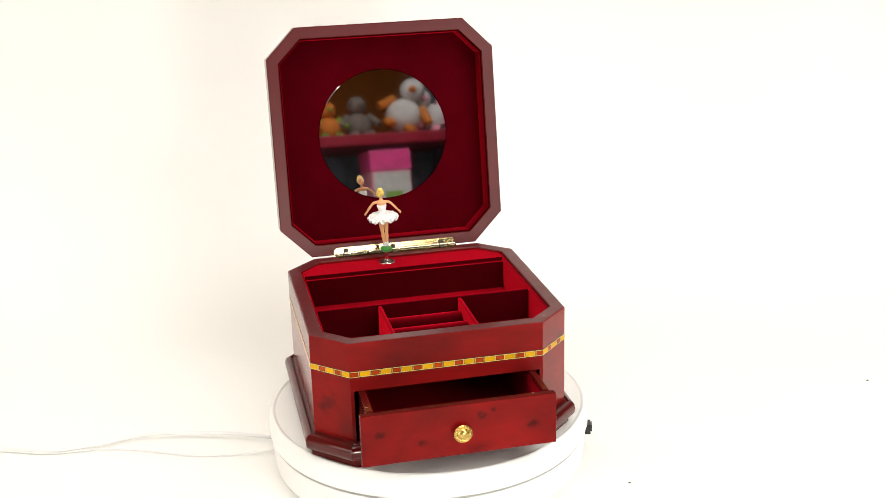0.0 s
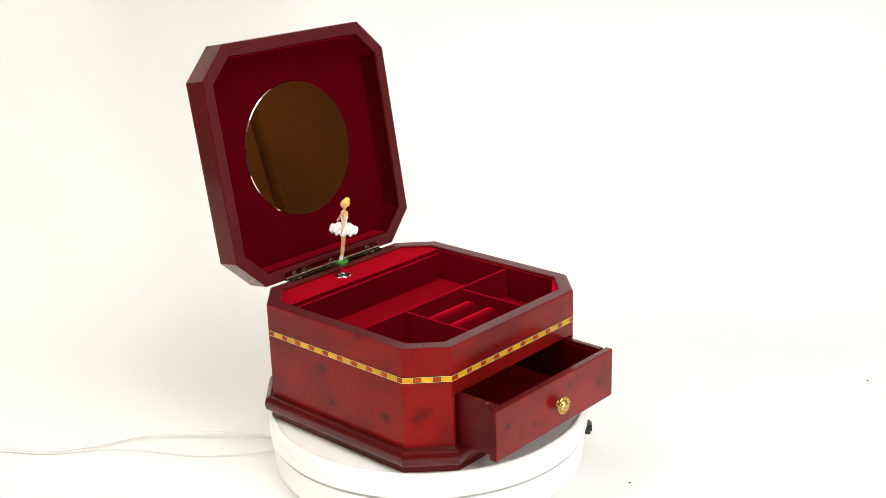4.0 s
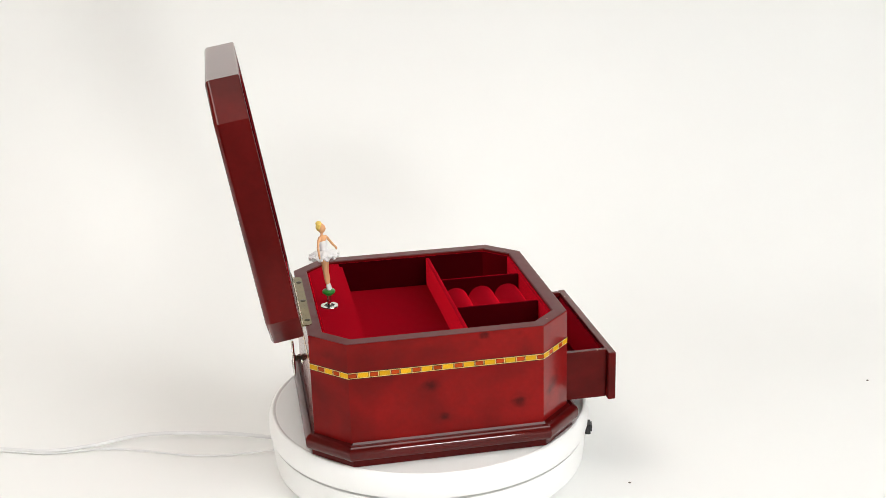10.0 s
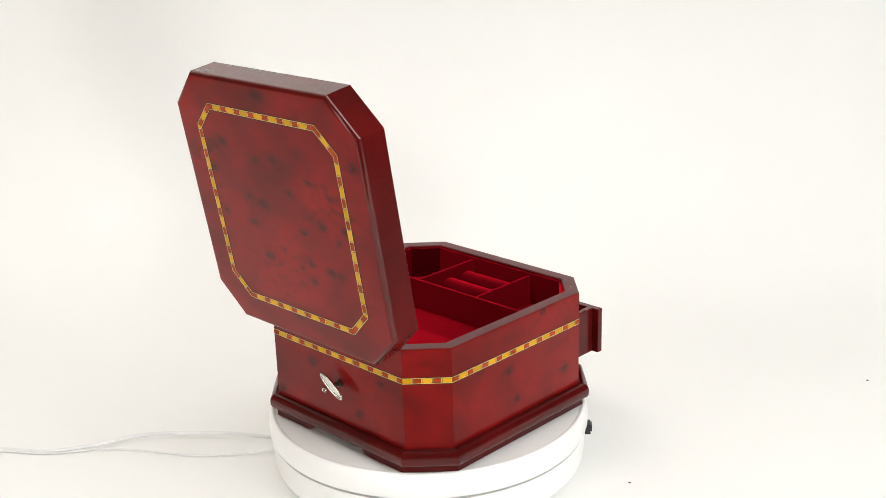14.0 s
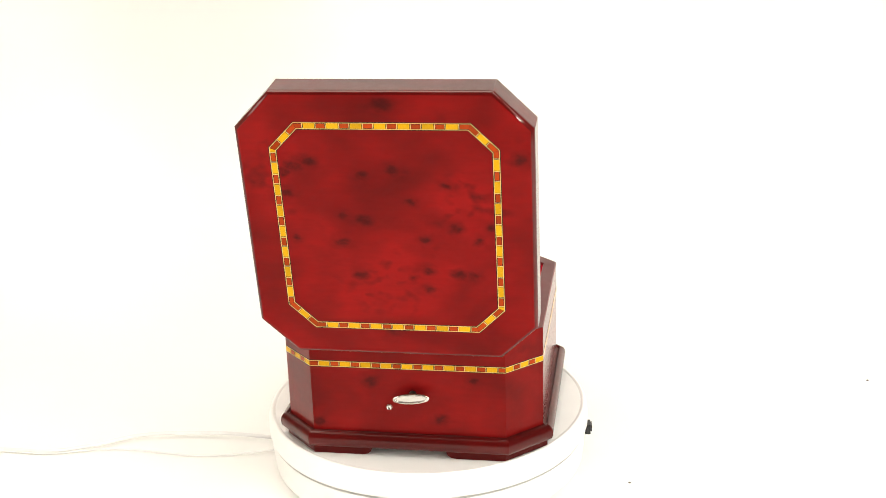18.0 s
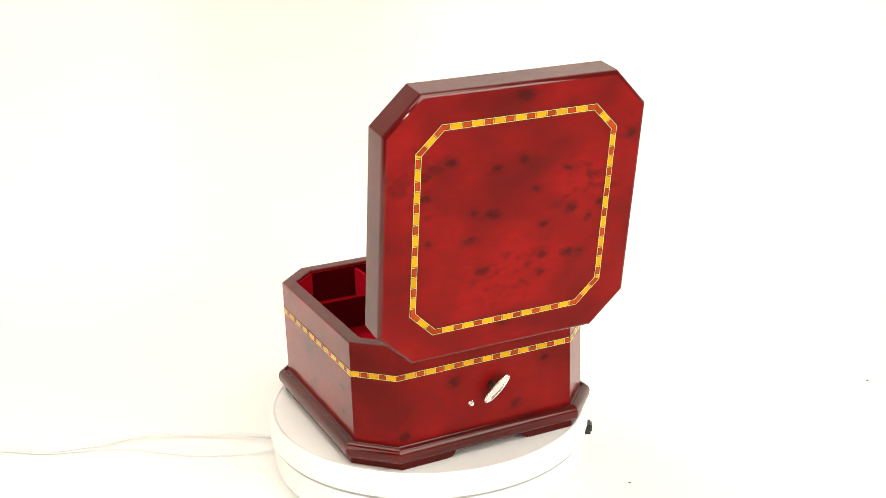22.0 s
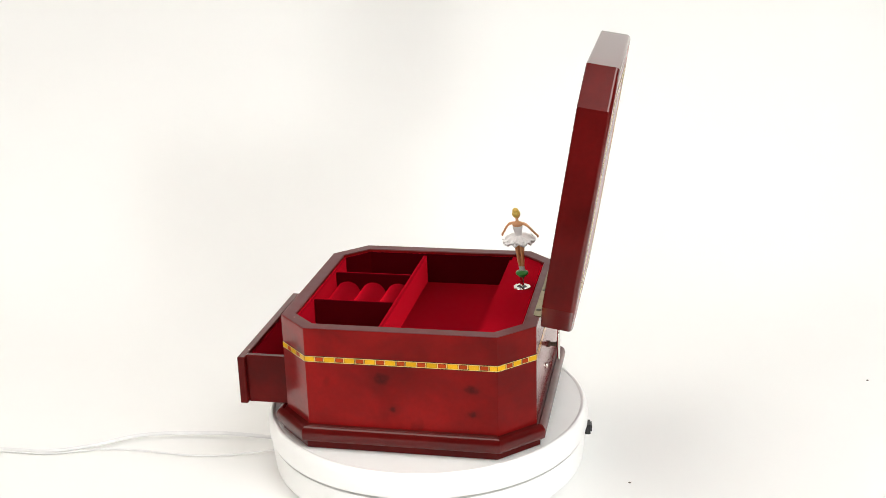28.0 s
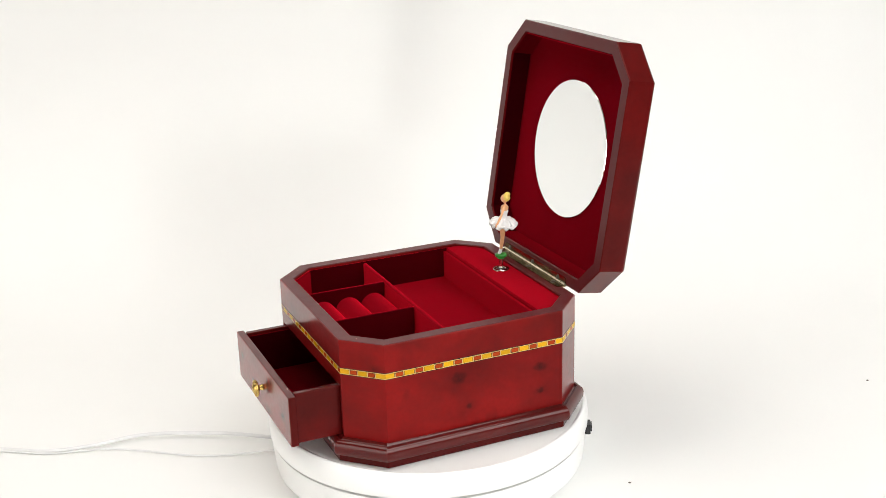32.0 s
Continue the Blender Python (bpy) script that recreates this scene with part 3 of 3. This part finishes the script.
def music_box():
    box = thing("music_box", "red burl-wood musical jewellery box with open lid and drawer", "music box")
    # walls, each with a mitred end
    wall = [(0, BASE), (0, TOP - 0.0008), (0.0003, TOP - 0.0002), (0.0010, TOP), (RIM - 0.0006, TOP), (RIM, TOP - 0.0006), (RIM, BASE)]
    for side in SIDES:
        if side == "front":
            rail = [(i, max(z, DRAWER_TOP + 0.0006)) for i, z in wall]
            p = part("front_rail", rim_faces(side_bar(BODY, side, rail), TOP, 1), [WOOD, RIM_WOOD], box)
            for s in (-1, 1):
                xs = sorted((s * 0.0592, s * 0.0613))
                part("front_post", block(*xs, -0.0825, -0.0740, BASE, DRAWER_TOP + 0.0006), WOOD, box)
        else:
            name = "back_panel" if side == "back" else "side_panel" if side in ("left", "right") else "corner_panel"
            p = part(name, rim_faces(side_bar(BODY, side, wall), TOP, 1), [WOOD, RIM_WOOD], box)
        q = octagon(*BODY)
        i = SIDES.index(side)
        a, b = q[i], q[(i + 1) % 8]
        along = Vector((b.x - a.x, b.y - a.y, 0)).normalized()
        mid = (a + b) / 2
        inlay_row(p, Vector((mid.x, mid.y, 0.0609)), along, Vector((0, 0, 1)), (b - a).length, 0.0037, 0 if i % 2 or side == "right" else 1)
    # foot: half-round moulding, then bracket feet set back under it
    big, low = (0.0890, 0.0892, 0.0252), (0.0852, 0.0854, 0.0238)
    nose = [(0.0068, 0.0162), (0.0062, 0.0156), (0.0056, 0.0148), (0.0050, 0.0144), (0.0045, 0.0149), (0.0038, 0.0156), (0.0024, 0.0152), (0.0012, 0.0142), (0.0004, 0.0128),
            (0.0, 0.0110), (0.0001, 0.0085), (0.0005, 0.0068), (0.0012, 0.0060), (0.0140, 0.0060), (0.0140, 0.0150)]
    foot = [(0.0005, 0), (0, 0.0005), (0, 0.0062), (0.0080, 0.0062), (0.0080, 0)]
    set_back = Matrix.Translation((0, -0.0007, 0))
    for side in SIDES:
        bm = side_bar(big, side, nose)
        bm.transform(set_back)
        part("moulding", bm, WOOD_DARK, box, "rounded base moulding", 50)
        if side not in ("front", "back"):
            bm = side_bar(low, side, foot)
            bm.transform(set_back)
            part("plinth", bm, WOOD_FOOT, box)
        else:
            s = -1 if side == "front" else 1
            for sx in (-1, 1):
                bm = bmesh.new()
                e, e2 = (octagon(*low, w)[1 if s < 0 else 4].x for w in (0.0, 0.0080))
                prof = [(0.0300, 0), (0.0268, 0.0006), (0.0246, 0.0022), (0.0238, 0.0040), (0.0236, 0.0062), (None, 0.0062), (None, 0)]
                near = [bm.verts.new((sx * (e if x is None else x), s * low[1], z)) for x, z in prof]
                deep = [bm.verts.new((sx * (e2 if x is None else x), s * (low[1] - 0.0080), z)) for x, z in prof]
                n = len(near)
                for k in range(n):
                    bm.faces.new((near[k], near[(k + 1) % n], deep[(k + 1) % n], deep[k]))
                bm.faces.new(near[::-1])
                bm.faces.new(deep)
                bm.transform(set_back)
                part("bracket_foot", bm, WOOD_FOOT, box)
    part("bottom_board", octagon_shell(BODY, [(0.0005, 0.0126), (0.0005, 0.0146)]), WOOD_DARK, box)
    # lining
    z0 = 0.0575
    part("tray_floor", octagon_shell(BODY, [(RIM - 0.0004, z0 - 0.006), (RIM - 0.0004, z0)]), VELVET, box, "red velvet tray floor")
    for side in SIDES:
        part("wall_lining", side_bar(BODY, side, [(RIM - 0.0002, z0 + 0.0002), (RIM - 0.0002, TOP - 0.0022), (RIM + 0.0012, TOP - 0.0018), (RIM + 0.0016, TOP - 0.0030), (RIM + 0.0016, z0 + 0.0002)]), VELVET, box)
    inner = 0.0825 - RIM - 0.0016
    plat = bmesh.new()
    pts = [(-inner, 0.0470), (inner, 0.0470), (inner, 0.0825 - 0.0211 + 0.0030), (0.0612 - 0.0045 + 0.0012, inner), (-0.0612 + 0.0045 - 0.0012, inner), (-inner, 0.0825 - 0.0211 + 0.0030)]
    lo, hi = [[plat.verts.new((x, y, z)) for x, y in pts] for z in (z0, TOP - 0.0016)]
    for k in range(6):
        plat.faces.new((lo[k], lo[(k + 1) % 6], hi[(k + 1) % 6], hi[k]))
    plat.faces.new(lo[::-1])
    plat.faces.new(hi)
    bmesh.ops.bevel(plat, geom=[e for e in plat.edges if all(v.co.z > z0 + 0.01 for v in e.verts) and all(v.co.y < 0.048 for v in e.verts)], offset=0.0026, segments=5, affect="EDGES")
    part("music_platform", plat, VELVET, box, "velvet-covered cover of the musical movement", 40, True)
    zt = TOP - 0.0028
    part("divider", block(-inner, inner, -0.0170, -0.0142, z0, zt, 0.0009), VELVET, box)
    for x in (-0.0302, 0.0236):
        part("divider", block(x - 0.0013, x + 0.0013, -inner, -0.0170, z0, zt - 0.0004, 0.0009), VELVET, box)
    for y in (-0.0632, -0.0446, -0.0262):
        bm = tube(smooth_line([(-0.0288, y, z0 + 0.0052), (0, y, z0 + 0.0052), (0.0222, y, z0 + 0.0052)], 4), 0.0091, 24)
        part("ring_roll", bm, VELVET, box, "padded velvet ring roll", 50)
    # hinge
    for leaf in ("body", "lid"):
        bm = bmesh.new()
        ys = (0.0784, 0.0846) if leaf == "body" else (-0.0004, 0.0054)
        h = 0.0452
        r = 0.003
        ring = []
        if leaf == "body":
            ring = [(-h, ys[1]), (h, ys[1])] + [(h - r + r * math.cos(a), ys[0] + r - r * math.sin(a)) for a in (math.pi / 2 * k / 5 for k in range(6))]
            ring += [(-h + r - r * math.sin(a), ys[0] + r - r * math.cos(a)) for a in (math.pi / 2 * k / 5 for k in range(6))]
            m = Matrix.Identity(4)
            lo, hi = TOP - 0.0004, TOP + 0.0004
        else:
            ring = [(-h, ys[0]), (h, ys[0])] + [(h - r + r * math.cos(a), ys[1] - r + r * math.sin(a)) for a in (math.pi / 2 * k / 5 for k in range(6))]
            ring += [(-h + r - r * math.sin(a), ys[1] - r + r * math.cos(a)) for a in (math.pi / 2 * k / 5 for k in range(6))]
            m = LID
            lo, hi = -0.0005, 0.0004
        a_, b_ = [[bm.verts.new(m @ Vector((x, y, z))) for x, y in ring] for z in (lo, hi)]
        n = len(ring)
        for k in range(n):
            bm.faces.new((a_[k], a_[(k + 1) % n], b_[(k + 1) % n], b_[k]))
        bm.faces.new(a_[::-1])
        bm.faces.new(b_)
        p = part("hinge_leaf", bm, BRASS, box, "aged brass hinge leaf")
        for x in (-0.0365, -0.0015, 0.0345):
            y = 0.0808 if leaf == "body" else 0.0030
            z = hi if leaf == "body" else lo
            s = 1 if leaf == "body" else -1
            bm = lathe([(0, s * 0.0004), (0.0008, s * 0.0005), (0.0016, s * 0.0003), (0.0019, 0)], 16, None, m @ Matrix.Translation((x, y, z)))
            part("screw", bm, STEEL_DARK, p, "dark cross-head screw", 40)
    for k in range(15):
        x = -0.0452 + 0.0904 * k / 15
        bm = tube([(x + 0.0004, 0.0848, TOP + 0.0006), (x + 0.0904 / 15 - 0.0004, 0.0848, TOP + 0.0006)], 0.0012, 12)
        part("hinge_knuckle", bm, KNUCKLE, box, "", 40)
    part("hinge_pin", tube([(-0.0452, 0.0848, TOP + 0.0006), (0.0452, 0.0848, TOP + 0.0006)], 0.0007, 8), STEEL_DARK, box)
    # winding key and lock screw on the back
    bm = lathe([(0.0024, -0.0064), (0.0024, -0.0050), (0.0014, -0.0046), (0.0014, -0.0012), (0.0022, -0.0010), (0.0022, 0.0), (0, 0.0)], 20, None, pose(0, 0, 0, -90, 0, 0))
    key = part("winding_key", bm, STEEL_DARK, box, "clockwork winding key with oval steel handle", 40)
    pts = [(0.0108 * math.cos(a), 0.0008, 0.0027 * math.sin(a)) for a in (2 * math.pi * k / 40 for k in range(41))]
    part("key_rim", tube(pts, 0.00085, 8), STEEL, key, "", 50)
    bm = bmesh.new()
    vs = [[bm.verts.new((0.0106 * math.cos(a), y, 0.0026 * math.sin(a))) for a in (2 * math.pi * k / 40 for k in range(40))] for y in (0.0002, 0.0009)]
    for k in range(40):
        bm.faces.new((vs[0][k], vs[0][(k + 1) % 40], vs[1][(k + 1) % 40], vs[1][k]))
    bm.faces.new(vs[0][::-1])
    bm.faces.new(vs[1])
    part("key_plate", bm, STEEL, key)
    m = Matrix.Translation((0.0116, 0.0825, 0.0333)) @ pose(0, 0, 0, -90, 0, 0)
    bm = lathe([(0, 0.0003), (0.0007, 0.0004), (0.0009, 0.0014), (0.0014, 0.0016), (0.0018, 0.0010), (0.0019, 0)], 24, None, m)
    for k in range(6):
        ball(bm, m @ Vector((0.0016 * math.cos(k * math.pi / 3), 0.0016 * math.sin(k * math.pi / 3), 0.0007)), (0.0006, 0.0006, 0.0006), 0, 8, 6)
    part("lock_nut", bm, STEEL, box, "small lobed steel nut", 40)
    # dancer's spindle
    PX, PY = PIVOT
    pz = TOP - 0.0016
    bm = lathe([(0.0030, pz), (0.0034, pz + 0.0007), (0.0056, pz + 0.0007), (0.0060, pz + 0.0002), (0.0060, pz)], 32, None, Matrix.Translation((PX, PY, 0)))
    part("washer", bm, STEEL, box, "steel washer", 40)
    part("washer_hole", lathe([(0, pz + 0.0002), (0.0031, pz + 0.0002), (0.0031, pz)], 24, None, Matrix.Translation((PX, PY, 0))), BLACK_PLASTIC, box)
    part("spindle", tube([(PX, PY, pz), (PX, PY, pz + 0.0086)], 0.0014, 16), STEEL, box, "steel spindle", 40)
    for x, y in ((0.0652, -0.0721), (-0.0716, -0.0662)):
        part("worn_spot", chip(0.0010), BARE_WOOD, box, "pale chipped spot").location = (x, y, TOP)
    lid_part(box)
    drawer_part(box)
    return box, key


# the lid's own space: u across, v from the hinge, w towards its outer face
_al = radians(99.23)
LID = Matrix.Translation((-0.0006, 0.0849, 0.0814)) @ Matrix(((1, 0, 0), (0, -math.cos(_al), math.sin(_al)), (0, math.sin(_al), math.cos(_al)))).to_4x4()
PIVOT = (-0.0106, 0.0642)


def lid_part(box):
    plan = (0.0828, 0.0828, 0.0214)
    mid = 0.0829
    prof = [(0.0085, 0.0160), (0.0085, 0.0006), (0.0080, 0.0), (0.0006, 0.0), (0.0, 0.0006), (0.0, 0.0170)]
    prof += [(0.0028 - 0.0028 * math.cos(a), 0.0171 + 0.0028 * math.sin(a)) for a in (math.pi / 2 * k / 6 for k in range(1, 7))]
    shell = rim_faces(octagon_shell(plan, prof, True, True, (0, mid)), 0.0, 1)
    # side faces and roundover: their shade is coloured in, picked by face direction
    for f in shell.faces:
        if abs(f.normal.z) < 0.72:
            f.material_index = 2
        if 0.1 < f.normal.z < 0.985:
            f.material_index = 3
    lid = part("lid", shell, [WOOD_LID, RIM_WOOD, SHADED_WOOD, WOOD_EDGE], box, "open lid with inlaid border", 30, True)
    lid.matrix_basis = LID
    for side in SIDES:
        bm = side_bar(plan, side, [(0.0083, 0.0150), (0.0083, 0.0010), (0.0092, 0.0012), (0.0096, 0.0020), (0.0098, 0.0150)])
        bm.transform(Matrix.Translation((0, mid, 0)))
        part("side_lining", bm, VELVET_SHADED, lid, "red velvet edge strip, coloured darker for shade", 30)
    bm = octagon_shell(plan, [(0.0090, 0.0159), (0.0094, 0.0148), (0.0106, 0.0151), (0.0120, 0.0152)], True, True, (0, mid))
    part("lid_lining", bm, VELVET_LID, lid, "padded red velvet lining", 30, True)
    flip = Matrix.Translation((-0.0003, 0.0848, 0.0152)) @ Matrix.Diagonal((1, 1, -1, 1))
    part("mirror", lathe([(0, 0.0008), (0.0474, 0.0008), (0.0479, 0.0004), (0.0479, -0.0004)], 96, None, flip), MIRROR, lid, "round mirror", 10)
    j = (0.0641, 0.0652, 0.0152)
    qi = octagon(*j, 0.0021)
    for i in range(8):
        a, b = qi[i], qi[(i + 1) % 8]
        along = Vector((b.x - a.x, b.y - a.y, 0)).normalized()
        c = (a + b) / 2
        inlay_row(lid, Vector((c.x, c.y + 0.0828, 0.0199)), along, Vector((0, 0, 1)).cross(along), (b - a).length, 0.0038, 1, 0.4142, 0.72)


def drawer_part(box):
    bm = block(-0.0611, 0.0595, -0.1160, -0.1109, 0.0153, 0.0486, 0.0007, 2)
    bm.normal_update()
    # all faces but the front take the wood coloured darker for shade
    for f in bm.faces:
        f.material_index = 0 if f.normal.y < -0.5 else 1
    d = part("drawer", bm, [WOOD, SHADED_WOOD], box, "open drawer")
    for s in (-1, 1):
        xs = sorted((s * 0.0564, s * 0.0522))
        part("drawer_side", block(*xs, -0.1109, 0.0300, 0.0156, 0.0492, 0.0006), SHADED_WOOD, d)
        xs = sorted((s * 0.0521, s * 0.0513))
        part("side_lining", block(*xs, -0.1099, 0.0290, 0.0180, 0.0470), VELVET_SHADED, d, "red velvet lining")
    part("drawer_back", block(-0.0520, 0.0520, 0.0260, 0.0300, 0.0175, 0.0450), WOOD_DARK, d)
    part("drawer_floor", block(-0.0522, 0.0522, -0.1109, 0.0260, 0.0165, 0.0190), VELVET_SHADED, d, "red velvet floor")
    part("front_lining", block(-0.0513, 0.0513, -0.1110, -0.1099, 0.0190, 0.0462), VELVET_SHADED, d)
    for x, y, z in ((0.0457, -0.1122, 0.0486), (-0.0553, -0.1050, 0.0492)):
        part("worn_spot", chip(0.0011), BARE_WOOD, d, "pale chipped spot").location = (x, y, z)
    m = Matrix.Translation((-0.0002, -0.1162, 0.0316)) @ pose(0, 0, 0, 90, 0, 0)
    k = part("knob", lathe([(0.0022, 0), (0.0018, 0.0006), (0.0017, 0.0022), (0.0030, 0.0030), (0.0053, 0.0036), (0.0058, 0.0043), (0.0053, 0.0050),
                            (0.0039, 0.0048), (0.0036, 0.0052), (0.0029, 0.0062), (0.0016, 0.0068), (0, 0.0070)], 32, None, m), BRASS_KNOB, d, "round beaded brass knob", 35)
    bm = bmesh.new()
    for i in range(28):
        a = 2 * math.pi * i / 28
        ball(bm, m @ Vector((0.0050 * math.cos(a), 0.0050 * math.sin(a), 0.0050)), 0.00050, 0, 8, 6)
    part("beading", bm, BRASS_KNOB, k, "", 50)


def dancer(box):
    """The turning figurine, one plain mesh; it faces -y."""
    bm = bmesh.new()
    skin, white, hair, green = 0, 1, 2, 3
    lathe([(0, -0.0030), (0.0022, -0.0030), (0.0026, -0.0020), (0.0040, -0.0014), (0.0043, -0.0004), (0.0040, 0.0004), (0.0024, 0.0009), (0, 0.0011)], 28, bm, mat=green)
    for s in (-1, 1):
        tube([(s * 0.0009, -0.0002, 0.0040), (s * 0.0012, 0, 0.0085), (s * 0.0014, 0.0002, 0.0125), (s * 0.0017, 0, 0.0185), (s * 0.0018, 0, 0.0225)], [0.0009, 0.0013, 0.0012, 0.0017, 0.0019], 10, bm, skin)
        tube([(s * 0.0009, -0.0012, 0.0006), (s * 0.0009, -0.0006, 0.0020), (s * 0.0009, -0.0002, 0.0045)], [0.0009, 0.0012, 0.0010], 10, bm, white)
        tube(smooth_line([(s * 0.0024, 0, 0.0347), (s * 0.0055, -0.0002, 0.0338), (s * 0.0084, -0.0008, 0.0306), (s * 0.0103, -0.0018, 0.0276), (s * 0.0117, -0.0026, 0.0258)], 3),
             [0.0010] * 4 + [0.0008] * 5 + [0.0007] * 3 + [0.0008], 8, bm, skin)
        ball(bm, (s * 0.0121, -0.0029, 0.0249), (0.0007, 0.0006, 0.0012), skin, 8, 6)
    # tutu: two wavy layers
    for r0, z0, amp, n in ((0.0106, 0.0232, 0.0012, 11), (0.0088, 0.0242, 0.0009, 9)):
        seg, rings = 72, []
        for r, dz in ((0.0022, 0.0022), (0.0060, 0.0017), (r0 * 0.9, 0.0004), (r0, -0.0006), (r0 * 0.94, -0.0014), (0.0060, -0.0004), (0.0020, 0.0010)):
            k = (r / r0) ** 2
            rings.append([bm.verts.new(((r + 0.0005 * k * math.sin(n * a + 1)) * math.cos(a), 0.88 * (r + 0.0005 * k * math.sin(n * a + 1)) * math.sin(a), z0 + dz + amp * k * math.sin(n * a)))
                          for a in (2 * math.pi * i / seg for i in range(seg))])
        for a, b in zip(rings, rings[1:]):
            for i in range(seg):
                bm.faces.new((a[i], a[(i + 1) % seg], b[(i + 1) % seg], b[i])).material_index = white
    for i in range(22):
        a = 2 * math.pi * i / 22
        ball(bm, (0.0100 * math.cos(a), 0.0088 * math.sin(a), 0.0231 + 0.0008 * math.sin(5 * a)), (0.0011, 0.0011, 0.0009), white, 8, 6)
    lathe([(0.0036, 0.0238), (0.0024, 0.0262), (0.0023, 0.0275), (0.0030, 0.0305), (0.0034, 0.0322), (0.0030, 0.0328)], 20, bm, Matrix.Diagonal((1, 0.78, 1, 1)), white)
    lathe([(0.0028, 0.0322), (0.0036, 0.0338), (0.0034, 0.0350), (0.0016, 0.0358), (0.0010, 0.0364), (0.0010, 0.0385)], 16, bm, Matrix.Diagonal((1, 0.72, 1, 1)), skin)
    ball(bm, (0, -0.0004, 0.0407), (0.0024, 0.0026, 0.0031), skin)
    ball(bm, (0, 0.0006, 0.0415), (0.0027, 0.0027, 0.0028), hair)
    ball(bm, (0, 0.0012, 0.0438), (0.0020, 0.0020, 0.0016), hair)
    ball(bm, (0, -0.0029, 0.0403), (0.0004, 0.0005, 0.0005), skin, 8, 6)
    # it leans back a little on its disc
    lean = Matrix.Rotation(radians(-5.5), 4, "X") @ Matrix.Rotation(radians(3.2), 4, "Y") @ Matrix.Scale(1.03, 4)
    for v in bm.verts:
        if v.co.z > 0.0012:
            v.co = lean @ v.co
    ob = part("dancer_figurine", bm, [SKIN, TULLE, BLOND, GREEN], box, "small ballerina figurine in a white tutu", 60)
    return ob


sweep()
room()
softbox(SOFT_R, SOFT_DIFFUSER)
softbox(SOFT_L, DIFFUSER)
led_panel()
toy_shelf()
PLATTER = turntable()
cables()
crumbs()
BOX, KEY = music_box()
DANCER = dancer(BOX)


def motions():
    rows, disc, spin = [], [], []
    for k in range(65):
        t = k * 0.5
        a = TURN0 + TURN * t
        m = pose(0, 0, 0, 0, 0, a)
        rows.append((t, m @ Matrix.Translation((OX, OY, 0))))
        disc.append((t, m))
    for k in range(321):
        t = k * 0.1
        spin.append((t, pose(PIVOT[0], PIVOT[1], TOP - 0.0016 + 0.0108, 0, 0, SPIN0 + SPIN * t)))
    wind = [(t, pose(-0.0035, 0.0889, 0.0425, 0, 9.1 * (t - 17.5), 0)) for t in range(0, 33, 2)]
    walk(KEY, wind)
    walk(BOX, rows)
    walk(PLATTER, disc)
    walk(DANCER, spin)


motions()
